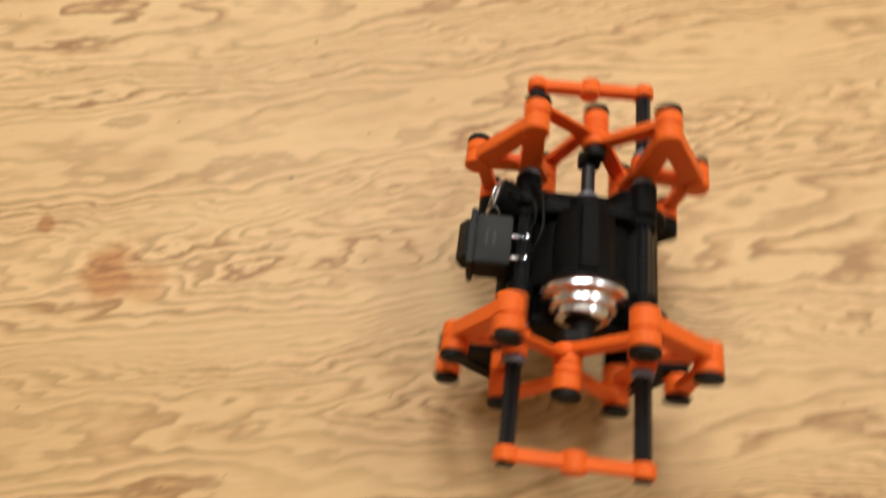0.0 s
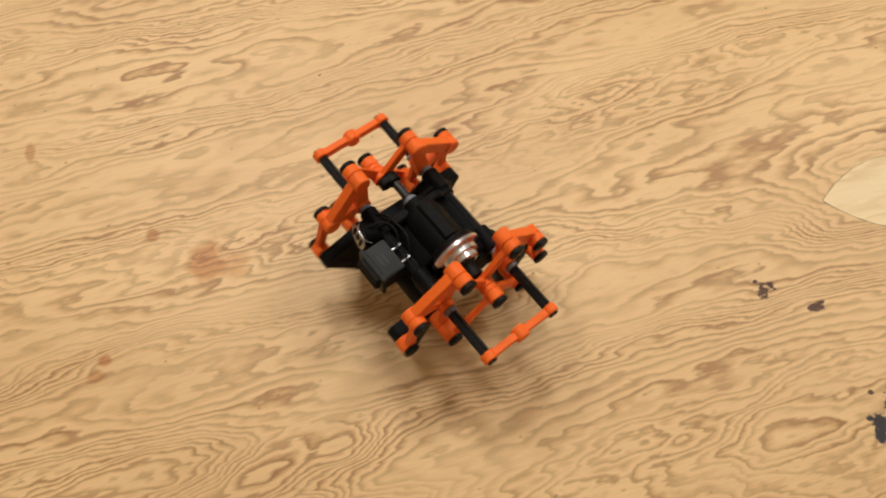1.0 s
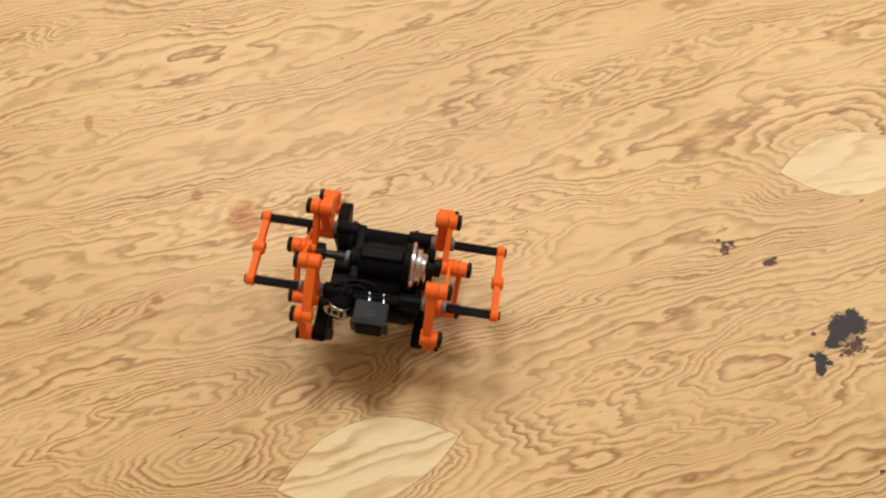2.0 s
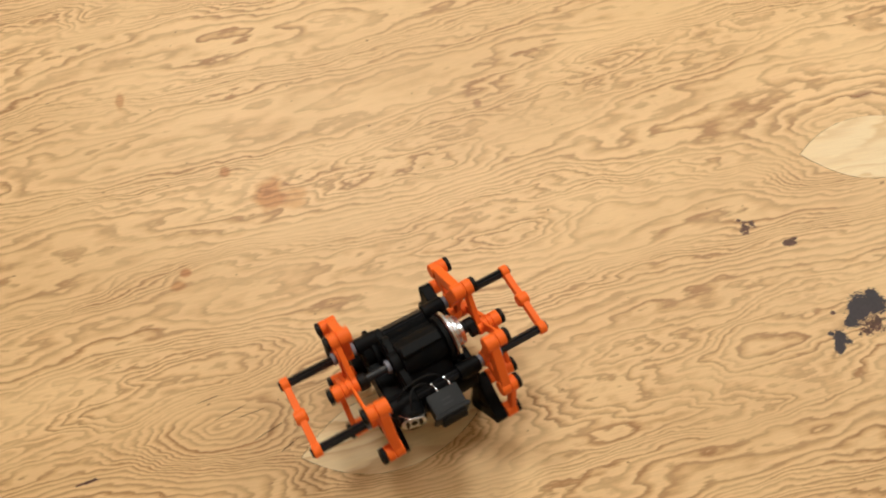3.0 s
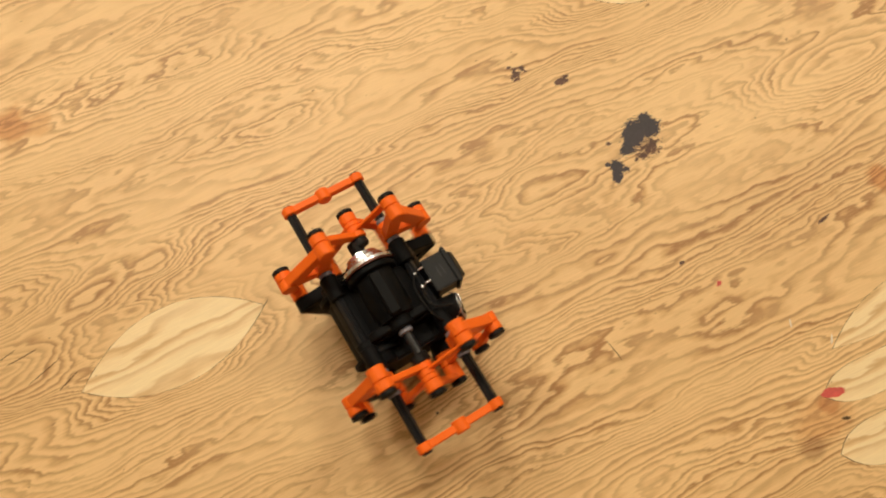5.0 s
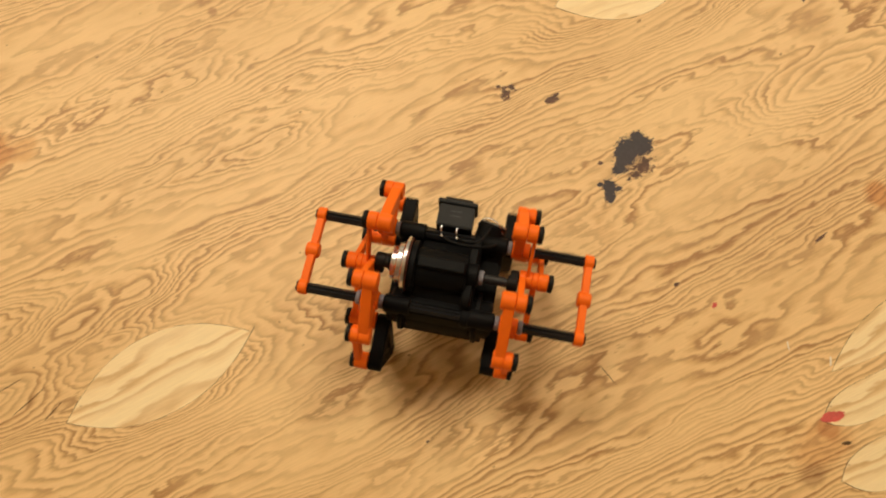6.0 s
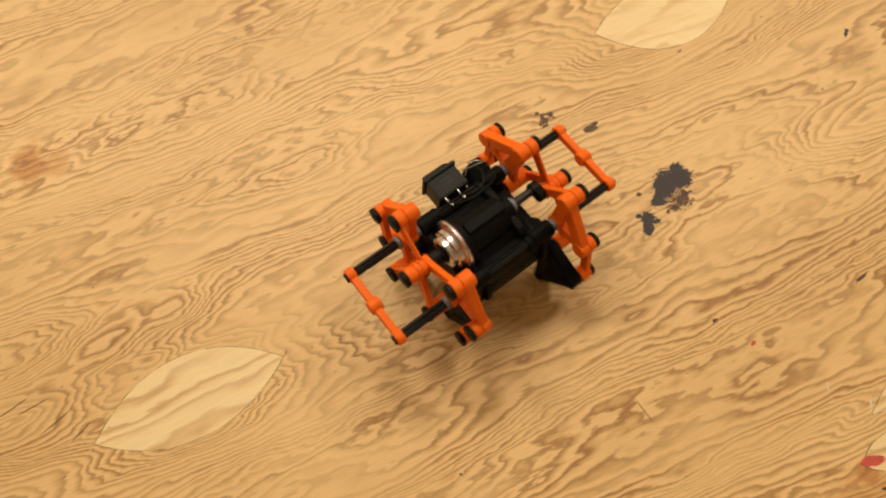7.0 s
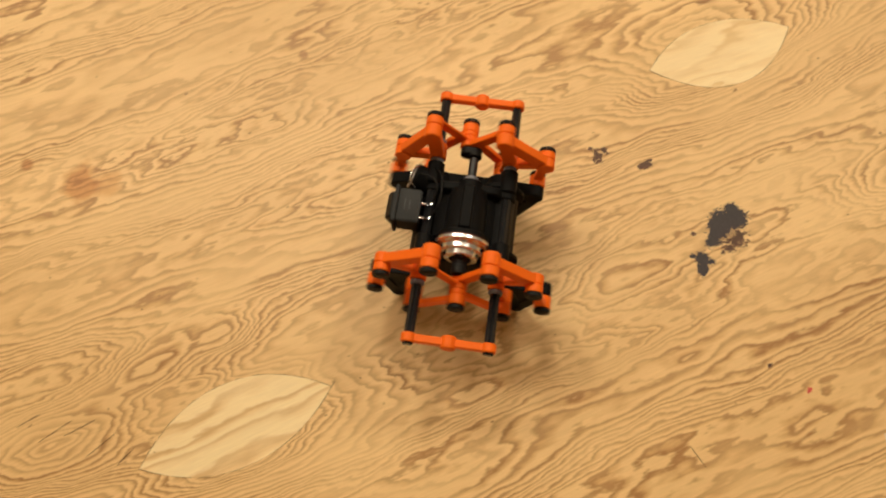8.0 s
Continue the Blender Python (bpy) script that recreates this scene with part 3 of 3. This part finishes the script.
for side in (-1, 1):
    for end in (-1, 1):
        part("rod_sleeve", joined((ring(side * ROD_X, ROD_Z, 0.0048, 20), end * 0.0150, end * 0.0286, 0.0006),
                                  ([(side * ROD_X - 0.0045, ROD_Z - 0.014), (side * ROD_X + 0.0045, ROD_Z - 0.014), (side * ROD_X + 0.0045, ROD_Z), (side * ROD_X - 0.0045, ROD_Z)], end * 0.018, end * 0.0275, 0.0005)), M_BLACK, robot)
part("battery_case", joined(([(0.0090, ROD_Z - 0.0230), (0.0228, ROD_Z - 0.0230), (0.0256, ROD_Z - 0.0195), (0.0256, ROD_Z - 0.0050), (0.0235, ROD_Z - 0.0002), (0.0180, ROD_Z + 0.0022), (0.0120, ROD_Z + 0.0004), (0.0090, ROD_Z - 0.0040)], -0.0258, 0.0272, 0.0014)), M_BLACK, robot, "black battery case with rounded shoulders")
for yy in (-0.0205, 0.0180):
    part("case_band", joined((capsule((0.0160, ROD_Z - 0.0100), (0.0182, ROD_Z - 0.0100), 0.0124), yy, yy + 0.0026, 0.0004)), M_BLACK, robot)
part("battery_tube", shifted(lathe([(-0.0258, 0.0080), (-0.0258, 0.0092), (-0.0248, 0.0102), (0.0258, 0.0102), (0.0268, 0.0092), (0.0268, 0.0080)]), -0.0185, 0, ROD_Z - 0.0135), M_BLACK, robot, "glossy black battery tube")
part("motor", shifted(lathe([(-0.0188, 0.0095), (-0.0188, 0.0132), (-0.0182, 0.0138), (-0.0158, 0.0138), (-0.0152, 0.0130), (-0.0150, 0.0108), (0.0060, 0.0108), (0.0068, 0.0102), (0.0105, 0.0100), (0.0112, 0.0066), (0.0165, 0.0060)]), 0, 0, CRANK_Z - 0.001), M_BLACK, robot, "round black gear motor housing")
part("flywheel", shifted(lathe([(-0.0195, 0.0121), (-0.0195, 0.0143), (-0.0198, 0.0147), (-0.0212, 0.0147), (-0.0216, 0.0143), (-0.0219, 0.0130), (-0.0222, 0.0117), (-0.0226, 0.0112),
                                      (-0.0248, 0.0111), (-0.0252, 0.0107), (-0.0254, 0.0091), (-0.0278, 0.0088), (-0.0284, 0.0074), (-0.0284, 0.0060), (-0.0262, 0.0056), (-0.0262, 0.0040)], 56), 0, 0, CRANK_Z), M_STEEL, robot, "polished silver stepped disc")
# added ring: the disc's reddish reflection put into colour, not a part
part("reflection_ring", shifted(lathe([(-0.0188, 0.0110), (-0.0188, 0.0142), (-0.0195, 0.0142), (-0.0195, 0.0110)], 40), 0, 0, CRANK_Z), M_RED_REFLECTION, robot)
part("hub", shifted(lathe([(-0.0255, 0.0050), (-0.0292, 0.0050), (-0.0298, 0.0040), (-0.0335, 0.0034)], 20), 0, 0, CRANK_Z), M_PIN, robot)
part("drive_shaft", joined((ring(0, CRANK_Z, 0.0024, 14), 0.012, 0.036, 0)), M_ROD, robot, "black axle driving the crank")
part("bush", joined((ring(0, CRANK_Z, 0.0039, 18), 0.0168, 0.0194, 0.0004)), M_GREY, robot, "grey plastic axle bush")

# the rocker switch on the side
SW_Z = ROD_Z - 0.0010
switch = part("switch", box(-0.0375, -0.0250, -0.0105, 0.0085, SW_Z - 0.0065, SW_Z + 0.0065, 0.0006), M_SWITCH, robot, "black rocker switch body")
part("flange", box(-0.0396, -0.0374, -0.0117, 0.0097, SW_Z - 0.0080, SW_Z + 0.0080, 0.0005), M_SWITCH, switch)
part("rocker_key", joined(([(-0.0396, SW_Z - 0.0055), (-0.0396, SW_Z + 0.0055), (-0.0412, SW_Z + 0.0050), (-0.0436, SW_Z + 0.0010), (-0.0420, SW_Z - 0.0045)], -0.0085, 0.0065, 0.0004)), M_PIN, switch)
for k in range(2):
    part("moulded_mark", box(-0.0338 + k * 0.0026, -0.0332 + k * 0.0026, -0.0040, 0.0020, SW_Z + 0.0064, SW_Z + 0.0066, 0), M_MARK, switch)
for ys in (-0.0072, 0.0010):
    wire("terminal", [(-0.0252, ys, SW_Z + 0.0052), (-0.0225, ys, SW_Z + 0.0050), (-0.0205, ys + 0.0004, SW_Z + 0.0034), (-0.0192, ys + 0.0012, SW_Z + 0.0042)], 0.00065, M_STEEL, robot, "bent bright metal switch terminal")
    part("solder", shifted(lathe([(-0.0009, 0.0003), (-0.0006, 0.0009), (0.0006, 0.0009), (0.0009, 0.0003)], 10), -0.0196, ys + 0.0008, SW_Z + 0.0040), M_STEEL, robot)
part("switch_bracket", box(-0.0290, -0.0120, -0.0100, 0.0085, ROD_Z - 0.0120, ROD_Z - 0.0062, 0.0008), M_BLACK, robot)
gear = part("gear_housing", joined((ring(0, 0, 0.0078, 28), -0.0058, 0.0052, 0.0008)), M_BLACK, robot, "small round black housing with a metal end plate", at=pose(-0.0275, 0.0185, ROD_Z - 0.0030, 20, 0, 78))
part("end_plate", joined((capsule((-0.0030, 0), (0.0030, 0), 0.0042), 0.0053, 0.0060, 0.0002)), M_LABEL, gear, "scuffed silver end plate")
for dx in (-0.0038, 0.0036):
    part("slot", joined((capsule((dx, -0.0016), (dx, 0.0016), 0.0011), 0.0060, 0.0064, 0)), M_PIN, gear)
part("hole", joined((ring(0, 0, 0.0018, 14), 0.0060, 0.0064, 0)), M_PIN, gear)
wire("wire", [(-0.0196, 0.0022, SW_Z + 0.0040), (-0.0175, 0.0080, SW_Z + 0.0075), (-0.0190, 0.0140, SW_Z + 0.0085), (-0.0255, 0.0175, SW_Z + 0.0075), (-0.0320, 0.0190, SW_Z + 0.0020)], 0.0006, M_PIN, robot, "thin black wire")
wire("wire", [(-0.0196, -0.0060, SW_Z + 0.0040), (-0.0160, -0.0010, SW_Z + 0.0080), (-0.0150, 0.0100, SW_Z + 0.0090), (-0.0180, 0.0210, SW_Z + 0.0070), (-0.0270, 0.0250, SW_Z - 0.0010)], 0.0006, M_PIN, robot, "thin black wire")
wire("bare_wire", [(-0.0300, 0.0110, SW_Z + 0.0030), (-0.0330, 0.0150, SW_Z + 0.0060), (-0.0310, 0.0215, SW_Z + 0.0062), (-0.0265, 0.0250, SW_Z + 0.0030)], 0.00035, M_STEEL, robot, "thin bright bare wire loop")


# ---- what moves ----
def motions():
    walk(robot, [(t, pose(x, y, ROD_Z + 0.0002 + lift, pitch, -roll, yaw) @ Matrix.Translation((0, 0, -ROD_Z))) for t, x, y, yaw, pitch, roll, lift in ROBOT_ROWS])
    times = [k / 30 for k in range(241)]
    for ob, end, side, first, second in MOVING:
        walk(ob, [(t, link_pose(joints(crank_angle(t, end), side), first, second, side)) for t in times])
    for ob, end in CRANKS:
        walk(ob, [(t, Matrix.Translation((0, 0, CRANK_Z)) @ Matrix.Rotation(-crank_angle(t, end), 4, "Y")) for t in times])


motions()
